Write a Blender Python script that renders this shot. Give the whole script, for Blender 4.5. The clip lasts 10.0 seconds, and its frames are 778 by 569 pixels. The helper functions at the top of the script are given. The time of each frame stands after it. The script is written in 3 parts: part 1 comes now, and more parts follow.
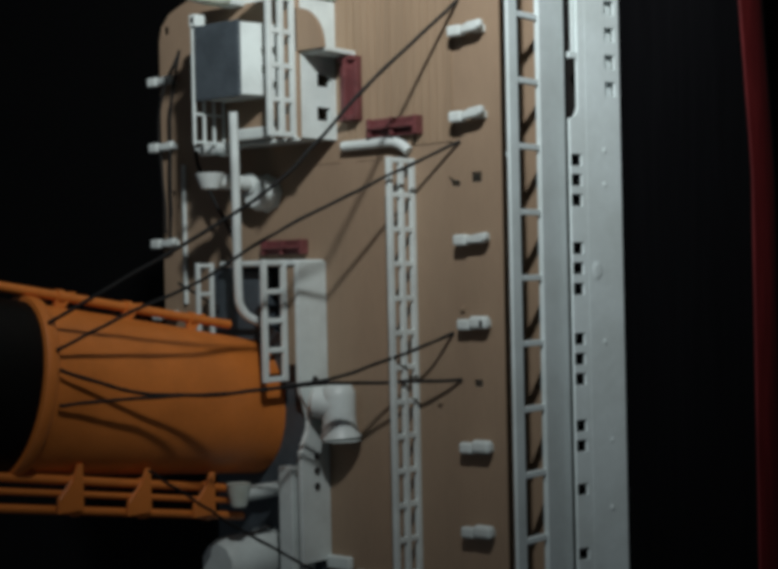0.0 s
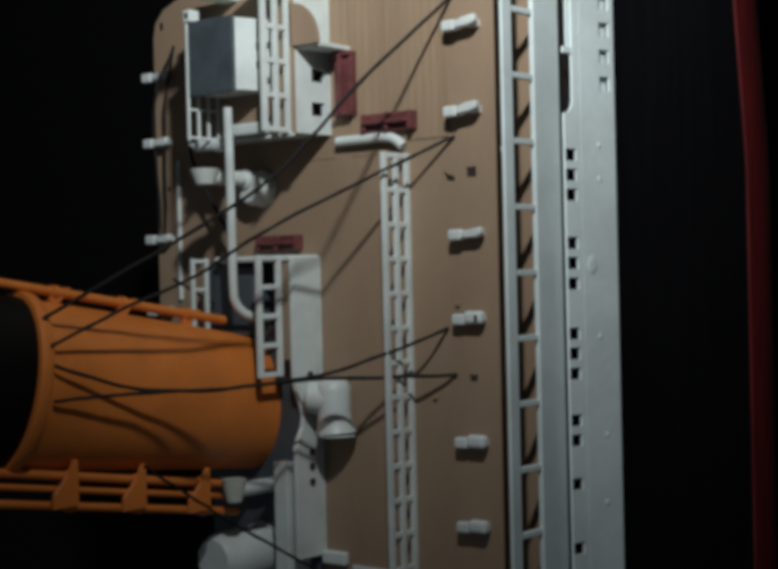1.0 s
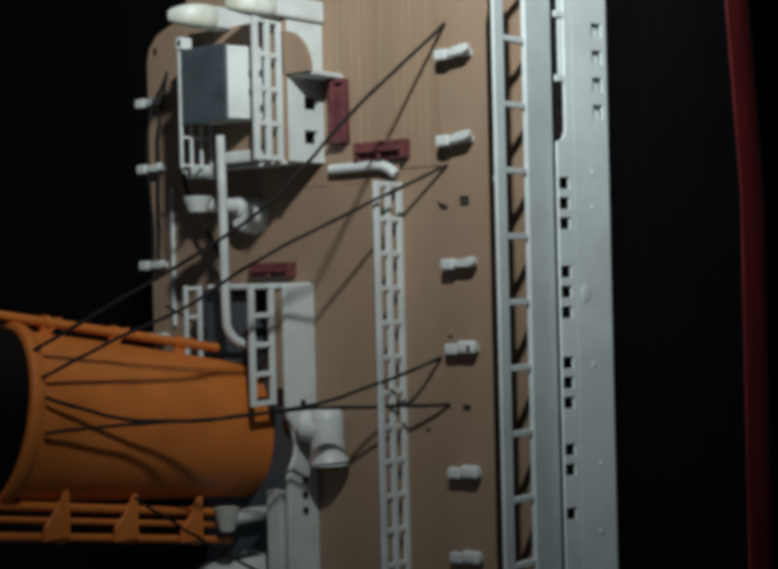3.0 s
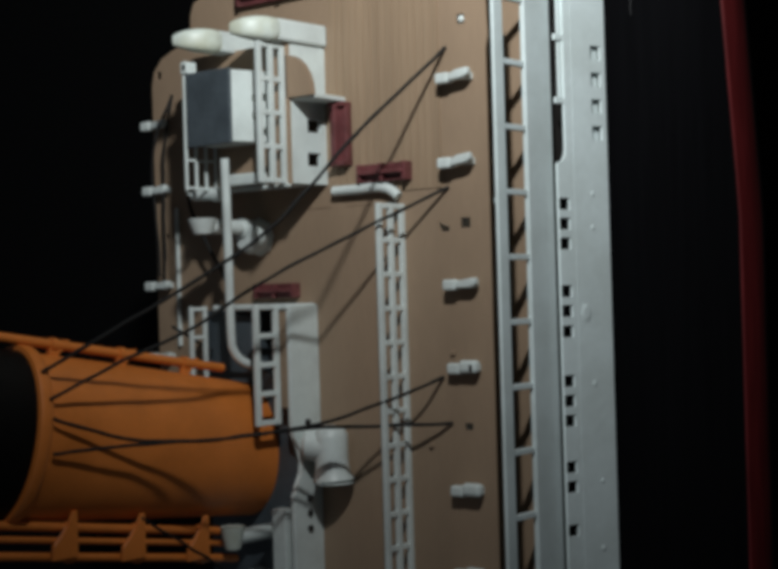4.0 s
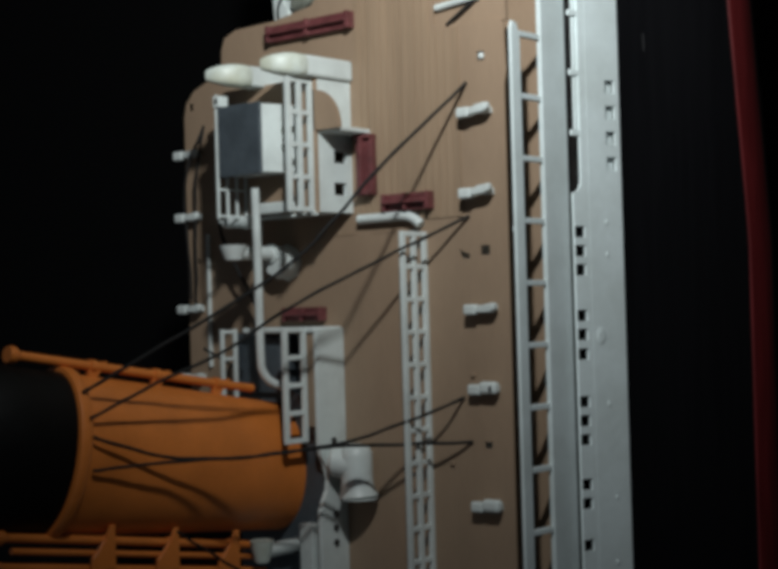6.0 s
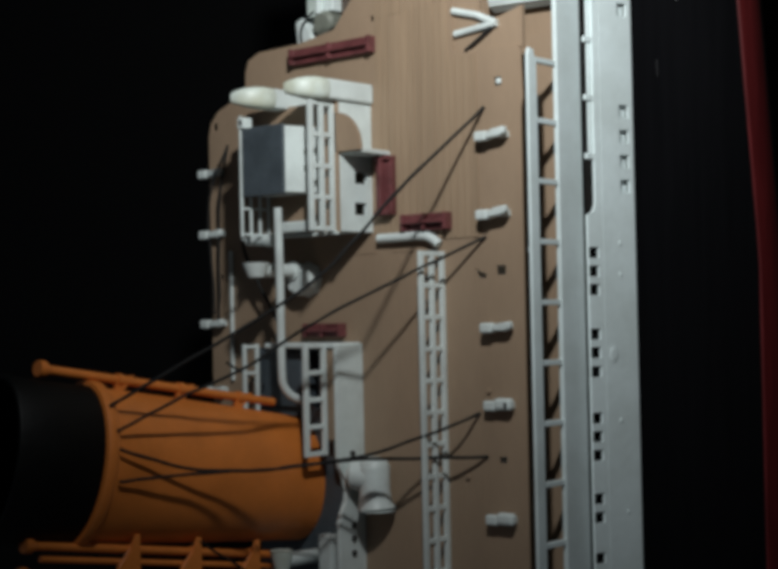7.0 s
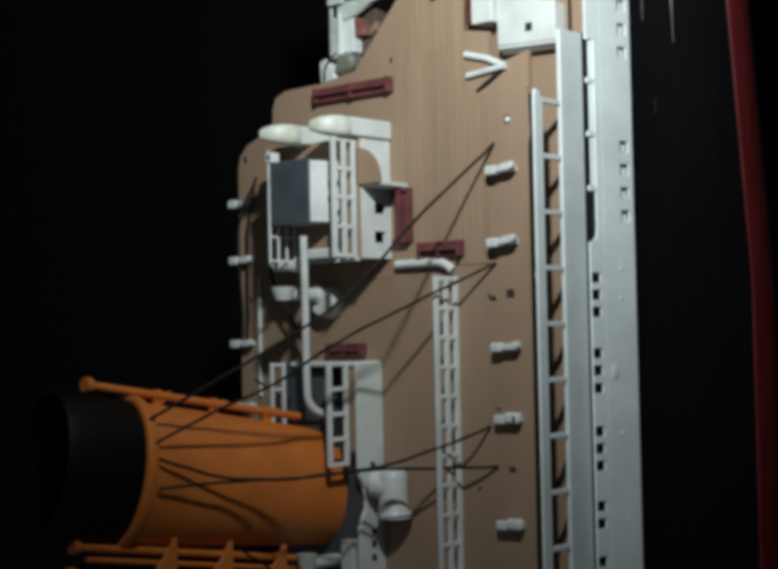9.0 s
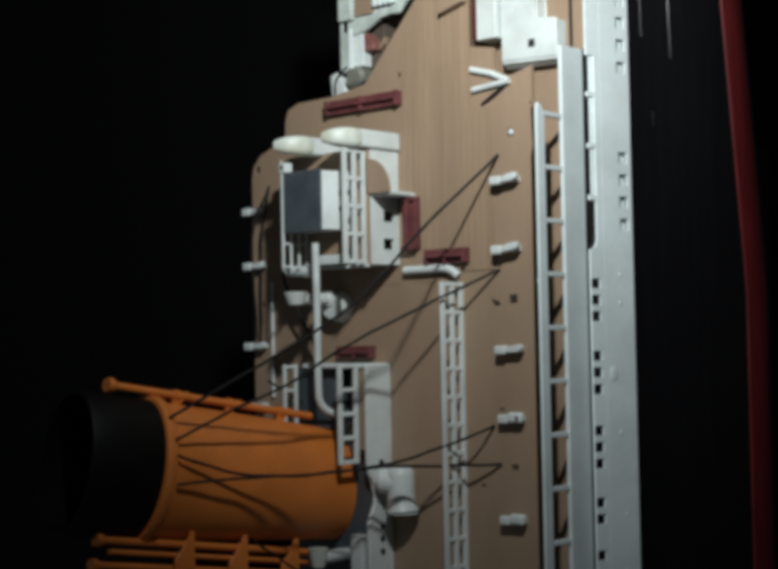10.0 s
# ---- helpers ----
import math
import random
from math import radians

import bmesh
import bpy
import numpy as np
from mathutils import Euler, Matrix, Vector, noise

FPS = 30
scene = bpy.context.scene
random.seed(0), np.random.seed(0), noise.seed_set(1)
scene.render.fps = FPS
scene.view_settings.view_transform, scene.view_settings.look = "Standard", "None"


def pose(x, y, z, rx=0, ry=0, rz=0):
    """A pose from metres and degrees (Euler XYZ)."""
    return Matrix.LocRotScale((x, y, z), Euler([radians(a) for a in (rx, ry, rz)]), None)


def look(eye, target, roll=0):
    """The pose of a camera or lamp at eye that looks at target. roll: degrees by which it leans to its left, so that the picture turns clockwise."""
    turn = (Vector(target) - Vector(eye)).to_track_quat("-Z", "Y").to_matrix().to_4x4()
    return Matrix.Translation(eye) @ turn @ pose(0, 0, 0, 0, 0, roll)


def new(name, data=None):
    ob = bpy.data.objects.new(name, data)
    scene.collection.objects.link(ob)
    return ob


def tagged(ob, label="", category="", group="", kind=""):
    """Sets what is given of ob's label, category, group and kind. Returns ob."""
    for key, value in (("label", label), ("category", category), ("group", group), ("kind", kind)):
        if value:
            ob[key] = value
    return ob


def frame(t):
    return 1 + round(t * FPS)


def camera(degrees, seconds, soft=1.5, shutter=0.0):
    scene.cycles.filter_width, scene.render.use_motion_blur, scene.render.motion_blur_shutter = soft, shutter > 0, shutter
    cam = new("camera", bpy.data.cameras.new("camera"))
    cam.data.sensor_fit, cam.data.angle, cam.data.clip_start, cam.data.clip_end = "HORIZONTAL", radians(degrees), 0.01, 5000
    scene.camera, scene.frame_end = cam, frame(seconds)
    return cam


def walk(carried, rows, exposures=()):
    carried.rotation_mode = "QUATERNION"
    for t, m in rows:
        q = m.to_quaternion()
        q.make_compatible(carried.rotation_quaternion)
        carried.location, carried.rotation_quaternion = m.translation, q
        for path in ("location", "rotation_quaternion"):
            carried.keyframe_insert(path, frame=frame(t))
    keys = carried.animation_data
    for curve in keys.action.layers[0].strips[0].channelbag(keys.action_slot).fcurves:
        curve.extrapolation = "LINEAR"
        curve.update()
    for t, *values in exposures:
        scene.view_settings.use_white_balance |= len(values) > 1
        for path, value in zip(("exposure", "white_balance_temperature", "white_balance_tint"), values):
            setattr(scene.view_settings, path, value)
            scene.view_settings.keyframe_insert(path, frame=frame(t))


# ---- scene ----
# A 1:350 plastic liner model on its stand, in the dark, under one small lamp.
# Lengths below are millimetres: x to starboard, y along the ship, z up from the boat deck.
MM = 0.001
cam = camera(29.3, 10.0, soft=4.8)
ROWS = [
    (0, 172.89, -5.33, 185.32, -1.407, 39.867, -1.571),
    (0.5, 172.92, -5.71, 185.69, -1.393, 39.758, -1.598),
    (1, 173.01, -5.71, 185.20, -1.598, 39.709, -1.719),
    (1.5, 172.81, -5.11, 184.08, -1.914, 39.489, -2.031),
    (2, 173.76, -4.40, 183.04, -1.830, 39.701, -2.010),
    (2.5, 173.66, -3.34, 183.24, -1.574, 39.746, -1.790),
    (4, 175.84, -0.81, 185.79, -1.168, 39.942, -2.151),
    (4.5, 178.58, -1.88, 187.47, -1.115, 40.061, -2.605),
    (5, 180.59, -2.52, 189.65, -0.872, 40.140, -2.728),
    (5.5, 181.51, -1.25, 192.25, -0.668, 40.388, -2.461),
    (7, 186.76, 2.18, 200.14, 0.159, 41.312, -1.546),
    (7.5, 190.62, 0.83, 204.68, 0.724, 41.552, -1.423),
    (8, 194.46, 0.70, 209.51, 0.936, 41.604, -1.492),
    (8.5, 197.66, 1.77, 212.34, 0.818, 41.756, -1.698),
    (9, 200.52, 2.32, 215.60, 0.899, 42.007, -1.573),
    (9.5, 203.88, 2.42, 220.05, 1.077, 42.159, -1.383),
    (10, 208.21, 1.98, 225.15, 1.169, 42.195, -1.448),
]
walk(cam, [(t, pose(x * MM, y * MM, z * MM, rx, ry, rz)) for t, x, y, z, rx, ry, rz in ROWS], [(0, 0.0), (2.5, 0.0), (5, -0.15), (7.5, -0.12), (10, 0.0)])

# ---- light ----
world = bpy.data.worlds.new("dark_room")
scene.world = world
world.use_nodes = True
world.node_tree.nodes["Background"].inputs[0].default_value = (0.55, 0.62, 0.7, 1)
world.node_tree.nodes["Background"].inputs[1].default_value = 0.055

LAMP = (100, 93, 95)
spot = bpy.data.lights.new("inspection_lamp", "SPOT")
spot.energy, spot.color = 1.3, (0.925, 0.97, 0.975)
spot.shadow_soft_size, spot.spot_size, spot.spot_blend = 0.0035, radians(180), 1.0
lamp = new("inspection_lamp", spot)
lamp.matrix_world = look([c * MM for c in LAMP], [c * MM for c in (44, 135, -5)])


# ---- materials ----
def mat(name, base, rough=0.5, metal=0.0, spec=0.5, grain=0.0, grain_size=2.0, stain=0.0, stain_size=12.0, bump=0.0, stretch=(1, 1, 1), coat=0.0, stain_tint=None):
    """A painted or moulded surface: base colour, fine grain, larger stains, relief. Sizes in millimetres."""
    m = bpy.data.materials.new(name)
    m.use_nodes = True
    nodes, links = m.node_tree.nodes, m.node_tree.links
    b = nodes["Principled BSDF"]
    b.inputs["Roughness"].default_value, b.inputs["Metallic"].default_value = rough, metal
    b.inputs["Specular IOR Level"].default_value = spec
    b.inputs["Coat Weight"].default_value = coat
    geo = nodes.new("ShaderNodeNewGeometry")
    scale = nodes.new("ShaderNodeVectorMath")
    scale.operation = "MULTIPLY"
    scale.inputs[1].default_value = [1000 * s for s in stretch]
    links.new(geo.outputs["Position"], scale.inputs[0])

    def cloud(size, detail):
        n = nodes.new("ShaderNodeTexNoise")
        n.inputs["Scale"].default_value, n.inputs["Detail"].default_value = 1 / size, detail
        links.new(scale.outputs[0], n.inputs["Vector"])
        return n

    fine, broad = cloud(grain_size, 3), cloud(stain_size, 4)
    dark = nodes.new("ShaderNodeMixRGB")
    dark.inputs[1].default_value = (*[c * (1 - stain) for c in (stain_tint or base)], 1)
    dark.inputs[2].default_value = (*base, 1)
    ramp = nodes.new("ShaderNodeMapRange")
    ramp.inputs[1].default_value, ramp.inputs[2].default_value = 0.35, 0.6
    links.new(broad.outputs["Fac"], ramp.inputs[0])
    links.new(ramp.outputs[0], dark.inputs[0])
    speck = nodes.new("ShaderNodeMixRGB")
    speck.blend_type = "MULTIPLY"
    speck.inputs[0].default_value = 1.0
    span = nodes.new("ShaderNodeMapRange")
    span.inputs[1].default_value, span.inputs[2].default_value = 0.3, 0.7
    span.inputs[3].default_value, span.inputs[4].default_value = 1 - grain, 1.0
    links.new(fine.outputs["Fac"], span.inputs[0])
    links.new(dark.outputs[0], speck.inputs[1])
    links.new(span.outputs[0], speck.inputs[2])
    links.new(speck.outputs[0], b.inputs["Base Color"])
    rough_span = nodes.new("ShaderNodeMapRange")
    rough_span.inputs[3].default_value, rough_span.inputs[4].default_value = max(0, rough - 0.12), min(1, rough + 0.12)
    links.new(broad.outputs["Fac"], rough_span.inputs[0])
    links.new(rough_span.outputs[0], b.inputs["Roughness"])
    if bump:
        relief = nodes.new("ShaderNodeBump")
        relief.inputs["Strength"].default_value, relief.inputs["Distance"].default_value = bump, 0.0002
        links.new(fine.outputs["Fac"], relief.inputs["Height"])
        links.new(relief.outputs[0], b.inputs["Normal"])
    return m


WHITE = mat("white_enamel", (0.64, 0.70, 0.68), 0.45, grain=0.05, grain_size=1.1, stain=0.10, stain_size=7, bump=0.2, stain_tint=(0.60, 0.65, 0.63))
HULL_WHITE = mat("cool_white_hull", (0.685, 0.77, 0.77), 0.42, grain=0.05, grain_size=1.3, stain=0.08, stain_size=10, bump=0.25, stain_tint=(0.67, 0.75, 0.74))
IVORY = mat("ivory_plastic", (0.60, 0.66, 0.605), 0.45, grain=0.08, grain_size=1.2, stain=0.14, stain_size=6, bump=0.25, stain_tint=(0.56, 0.58, 0.46))
TAN = mat("tan_deck", (0.312, 0.2195, 0.146), 0.62, grain=0.07, grain_size=0.7, stain=0.12, stain_size=14, bump=0.25, stretch=(1, 0.25, 1))
ORANGE = mat("orange_funnel", (0.67, 0.2, 0.037), 0.42, grain=0.06, grain_size=1.0, stain=0.16, stain_size=9, bump=0.15)
SOOT = mat("black_funnel_top", (0.0018, 0.002, 0.0019), 0.55, spec=0.2, grain=0.3, grain_size=1.5, stain=0.3, stain_size=8, bump=0.3)


TAN_PLANK = mat("tan_plank", (0.318, 0.2245, 0.146), 0.58, grain=0.14, grain_size=0.5, stain=0.14, stain_size=10, bump=0.3, stretch=(1, 0.05, 1))


def vary(m, least, most):
    """Each object of this material takes its own shade."""
    nodes, links = m.node_tree.nodes, m.node_tree.links
    info, span, mix = nodes.new("ShaderNodeObjectInfo"), nodes.new("ShaderNodeMapRange"), nodes.new("ShaderNodeMixRGB")
    span.inputs[3].default_value, span.inputs[4].default_value = least, most
    mix.blend_type, mix.inputs[0].default_value = "MULTIPLY", 1.0
    colour = nodes["Principled BSDF"].inputs["Base Color"]
    links.new(info.outputs["Random"], span.inputs[0])
    links.new(colour.links[0].from_socket, mix.inputs[1])
    links.new(span.outputs[0], mix.inputs[2])
    links.new(mix.outputs[0], colour)


vary(TAN_PLANK, 0.96, 1.06)
GREY = mat("slate_grey_paint", (0.068, 0.085, 0.098), 0.5, grain=0.12, grain_size=1.0, stain=0.2, stain_size=5, bump=0.2)
MAROON = mat("maroon_paint", (0.165, 0.05, 0.052), 0.4, grain=0.2, grain_size=0.8, stain=0.3, stain_size=3, bump=0.3)
THREAD = mat("dark_thread", (0.007, 0.0065, 0.006), 0.85, grain=0.4, grain_size=0.3, bump=0.5)
BLACK = mat("black_gloss_hull", (0.007, 0.007, 0.008), 0.2, grain=0.2, grain_size=1.5, stain=0.2, stain_size=20, bump=0.12, stretch=(1, 0.05, 1))
RED = mat("red_hull", (0.125, 0.014, 0.015), 0.3, grain=0.4, grain_size=1.5, stain=0.25, stain_size=15, bump=0.1, stretch=(1, 0.1, 1))
SAGE = mat("greenish_white_paint", (0.55, 0.62, 0.57), 0.5, grain=0.1, grain_size=1.0, stain=0.25, stain_size=4, bump=0.25)
OLIVE = mat("olive_grey_paint", (0.19, 0.20, 0.165), 0.5, grain=0.12, grain_size=1.0, stain=0.3, stain_size=4, bump=0.25)
ROSE = mat("pinkish_red_paint", (0.26, 0.105, 0.09), 0.5, grain=0.12, grain_size=1.0, stain=0.25, stain_size=3, bump=0.25)
BROWN = mat("brown_deck", (0.10, 0.075, 0.058), 0.7, grain=0.2, grain_size=0.8, stain=0.2, stain_size=8, bump=0.25)
# Near-black: the shade inside hull and openings is put into this colour.
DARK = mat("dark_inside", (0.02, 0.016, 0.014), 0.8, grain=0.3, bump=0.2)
CLOTH = mat("black_cloth", (0.009, 0.009, 0.0095), 0.95, spec=0.1, grain=0.4, grain_size=1.0, bump=0.4)


# ---- building helpers (millimetres) ----
base_of = {}


def thing(name, x, y, z, label, category, group="", kind=""):
    """An Empty at a thing's base."""
    ob = new(name)
    ob.empty_display_size = 0.002
    ob.location = (x * MM, y * MM, z * MM)
    base_of[ob] = Vector((x, y, z))
    return tagged(ob, label, category, group, kind)


def part(name, bm, material, parent=None, label=""):
    """A bmesh in world millimetres as one mesh object, under its thing or part."""
    at = base_of.get(parent, Vector())
    bmesh.ops.recalc_face_normals(bm, faces=bm.faces)
    for v in bm.verts:
        v.co = (v.co - at) * MM
    me = bpy.data.meshes.new(name)
    bm.to_mesh(me)
    bm.free()
    me.materials.append(material)
    ob = new(name, me)
    ob.parent = parent
    if parent:
        base_of[ob] = at
    return tagged(ob, label)


def solid(name, bm, material, label, category, group="", kind=""):
    """A thing that is one mesh, with its origin at its base."""
    at = sum((v.co for v in bm.verts), Vector()) / len(bm.verts)
    at.z = min(v.co.z for v in bm.verts)
    for v in bm.verts:
        v.co -= at
    ob = part(name, bm, material)
    ob.location = at * MM
    base_of[ob] = at
    return tagged(ob, label, category, group, kind)


def smooth(ob, angle=40):
    for p in ob.data.polygons:
        p.use_smooth = True
    ob.data.set_sharp_from_angle(angle=radians(angle))
    return ob


def box(x0, x1, y0, y1, z0, z1, bevel=0.15, bm=None):
    bm = bm or bmesh.new()
    made = bmesh.ops.create_cube(bm, size=1)["verts"]
    for v in made:
        v.co = Vector(((x0 + x1) / 2 + v.co.x * (x1 - x0), (y0 + y1) / 2 + v.co.y * (y1 - y0), (z0 + z1) / 2 + v.co.z * (z1 - z0)))
    if bevel:
        edges = list({e for v in made for e in v.link_edges})
        bmesh.ops.bevel(bm, geom=edges, offset=bevel, segments=2, affect="EDGES", profile=0.5)
    return bm


def prism(outline, z0, z1, bevel=0.0, axis="z"):
    """A plate: an outline in the plane across the axis, from z0 to z1 along it."""
    bm = bmesh.new()

    def at(a, b, c):
        return {"z": (a, b, c), "y": (a, c, b), "x": (c, a, b)}[axis]

    low, high = ([bm.verts.new(at(a, b, c)) for a, b in outline] for c in (z0, z1))
    n = len(outline)
    bm.faces.new(low), bm.faces.new(high)
    for i in range(n):
        bm.faces.new((low[i], low[(i + 1) % n], high[(i + 1) % n], high[i]))
    if bevel:
        bmesh.ops.bevel(bm, geom=list(bm.edges), offset=bevel, segments=1, affect="EDGES")
    return bm


def rod(path, radius, sides=10, bm=None, cap=True):
    """A round bar along a line of points; radius: one number, or one for each point."""
    bm = bm or bmesh.new()
    pts = [Vector(p) for p in path]
    rings, up = [], None
    for i, p in enumerate(pts):
        way = (pts[min(i + 1, len(pts) - 1)] - pts[max(i - 1, 0)]).normalized()
        up = up or (Vector((0, 0, 1)) if abs(way.z) < 0.9 else Vector((1, 0, 0)))
        side = way.cross(up).normalized()
        up = side.cross(way).normalized()
        r = radius[i] if isinstance(radius, (list, tuple)) else radius
        rings.append([bm.verts.new(p + r * (math.cos(a) * side + math.sin(a) * up)) for a in (2 * math.pi * k / sides for k in range(sides))])
    for a, b in zip(rings, rings[1:]):
        for k in range(sides):
            bm.faces.new((a[k], a[(k + 1) % sides], b[(k + 1) % sides], b[k]))
    if cap:
        bm.faces.new(rings[0]), bm.faces.new(rings[-1])
    return bm


def curve_through(points, steps=8):
    """A smooth line through points (Catmull-Rom)."""
    pts = [Vector(p) for p in points]
    pts = [2 * pts[0] - pts[1], *pts, 2 * pts[-1] - pts[-2]]
    out = []
    for a, b, c, d in zip(pts, pts[1:], pts[2:], pts[3:]):
        for k in range(steps):
            t = k / steps
            out.append(0.5 * (2 * b + (c - a) * t + (2 * a - 5 * b + 4 * c - d) * t * t + (3 * b - a - 3 * c + d) * t**3))
    return [*out, pts[-2]]


def pierced(y0, y1, z0, z1, x0, x1, holes):
    """A wall that stands along y between x0 and x1, with holes (y0, y1, z0, z1) that go through."""
    ys = sorted({y0, y1, *(h[0] for h in holes), *(h[1] for h in holes)})
    zs = sorted({z0, z1, *(h[2] for h in holes), *(h[3] for h in holes)})
    bm, made = bmesh.new(), {}

    def vert(i, j, x):
        if (i, j, x) not in made:
            made[i, j, x] = bm.verts.new((x, ys[i], zs[j]))
        return made[i, j, x]

    def full(i, j):
        if not (0 <= i < len(ys) - 1 and 0 <= j < len(zs) - 1):
            return False
        y, z = (ys[i] + ys[i + 1]) / 2, (zs[j] + zs[j + 1]) / 2
        return not any(a < y < b and c < z < d for a, b, c, d in holes)

    for i in range(len(ys) - 1):
        for j in range(len(zs) - 1):
            if not full(i, j):
                continue
            for x in (x0, x1):
                bm.faces.new([vert(i, j, x), vert(i + 1, j, x), vert(i + 1, j + 1, x), vert(i, j + 1, x)])
            for di, dj, ends in ((-1, 0, ((0, 0), (0, 1))), (1, 0, ((1, 0), (1, 1))), (0, -1, ((0, 0), (1, 0))), (0, 1, ((0, 1), (1, 1)))):
                if not full(i + di, j + dj):
                    (a, b), (c, d) = ends
                    bm.faces.new([vert(i + a, j + b, x0), vert(i + c, j + d, x0), vert(i + c, j + d, x1), vert(i + a, j + b, x1)])
    return bm


# ---- setting: decks and hull ----
AFT, FORE = -85, 105
ADECK = -13.2


def plate(outline, holes, z0, z1):
    """A flat plate with square holes through it."""
    bm = bmesh.new()
    edges = []
    for loop in (outline, *holes):
        vs = [bm.verts.new((x, y, z1)) for x, y in loop]
        edges += [bm.edges.new((vs[k], vs[(k + 1) % len(vs)])) for k in range(len(vs))]
    bmesh.ops.triangle_fill(bm, edges=edges, use_beauty=True)
    more = bmesh.ops.extrude_face_region(bm, geom=list(bm.faces))["geom"]
    for v in more:
        if isinstance(v, bmesh.types.BMVert):
            v.co.z = z0
    return bm


def square(x, y, w, h):
    return [(x - w / 2, y - h / 2), (x + w / 2, y - h / 2), (x + w / 2, y + h / 2), (x - w / 2, y + h / 2)]


def boat_deck():
    left = [(-21, AFT), (-21, -42), (-30, -38), (-36.1, -30), (-36.2, -8), (-36.3, 38.5), (-35.6, 41.2), (-33.4, 43.4), (-30.2, 44.6), (-26.2, 45.8), (-25.4, 47.6), (-25.3, 50.2), (-24.4, 52.4), (-21.4, 53.6)]
    tongue = [(-10.9, 53.8), (-1.5, 55.2), (12.7, 70.5), (24.3, 83), (26.6, 83), (26.6, 48.0), (27.2, 47.4)]
    right = [(40.2, 46.8), (41.0, 46.0), (41.3, 38), (40.85, 36), (40.8, 10), (40.75, -9), (40.6, AFT)]
    holes = [square(36.1, 9.4, 1.9, 1.6), [(30.6, 9.9), (31.6, 9.3), (32.9, 8.9), (32.9, 8.1), (31.2, 8.3)], square(35.7, -22.5, 1.6, 1.1), square(36.2, 41.2, 1.5, 1.5), square(-34.3, 40.4, 1.2, 1.4), square(-33.2, 10.4, 1.0, 0.9), square(8.3, 55.9, 1.1, 1.0)]
    ob = part("boat_deck", plate(left + tongue + right, holes, -0.3, 0), TAN)
    return tagged(ob, "tan moulded boat deck with fine plank lines", "deck", kind="structure")


boat_deck()
STEP = [(24.1, 46.5), (41.25, 46.5), (41.25, 53.4), (36.5, 52.2), (33.6, 52.0), (32.3, 54), (32.3, 58), (24.1, 59.5)]
tagged(part("fore_deck", prism(STEP, -1.2, -0.36), TAN), "tan deck let in a little below the boat deck", "deck", kind="structure")
LOWER = [(-36, -30), (-20, -40), (-20, AFT), (41.4, AFT), (41.4, 51.0), (2, 51.0), (-36, 44)]
tagged(part("promenade_deck", prism(LOWER, ADECK - 1.5, ADECK), TAN), "tan promenade deck below the boat deck", "deck", kind="structure")
WELL = -15.4
AHEAD = [(2, 51.1), (41.45, 51.1), (41.45, 58.3), (42.96, 58.3), (42.96, FORE), (26, FORE), (22, 80), (12, 70)]
tagged(part("shelter_deck", prism(AHEAD, WELL - 1.4, WELL), TAN), "pale tan deck forward of the promenade", "deck", kind="structure")
tagged(part("house_wall", box(-19.5, 29, AFT, 47, ADECK, -1.6, 0), WHITE), "white inner wall under the boat deck", "wall", kind="structure")


def side_screen():
    """The open promenade side: head beam, posts and bulwark."""
    base = thing("promenade_screen", 42, 0, -15, "white promenade side screen with square posts over a plain bulwark", "wall", kind="structure")
    beam = [(46.2, -0.4), (45.0, 0.0), (AFT, 0.0), (AFT, -2.5), (44, -2.5), (46.0, -1.6)]
    part("head_beam", prism(beam, 41.9, 42.5, 0.12, "x"), HULL_WHITE, base)
    part("bulwark", box(41.5, 42.4, AFT, 58.2, -15.6, -8.5, 0.15), HULL_WHITE, base)
    for y, z in ((-8.8, -1.2), (12.6, -0.6), (-37.5, -1.0)):
        smooth(part("moulding_nib", rod([(41.75, y - 0.8, z), (41.7, y, z), (41.75, y + 0.7, z)], [0.15, 0.35, 0.12], 8), HULL_WHITE, base))
    y = 44.4
    while y > AFT:
        part("post", box(41.15, 42.2, y - 0.45, y + 0.45, -8.6, -2.4, 0.1), HULL_WHITE, base)
        y -= 10.15


side_screen()

WINDOWS = [12.3, 9.1, 5.9, -1.8, -5.0, -8.3, -16.3, -19.5, -22.7, -30.2, -33.4, -40.4, -50.7]
LIGHTS = [73, 68.6, 64.2, 59.7, 55.2, 37.2, 32.8, 28.4, 24.0]


def flare(p):
    """The hull side leans out a little towards its foot."""
    u = max(0, (-15.3 - p.z) / 15.3)
    return Vector((p.x + 2.6 * u, p.y, p.z + 4.4 * u))


def leaning(bm):
    for v in bm.verts:
        v.co = flare(v.co)
    return bm


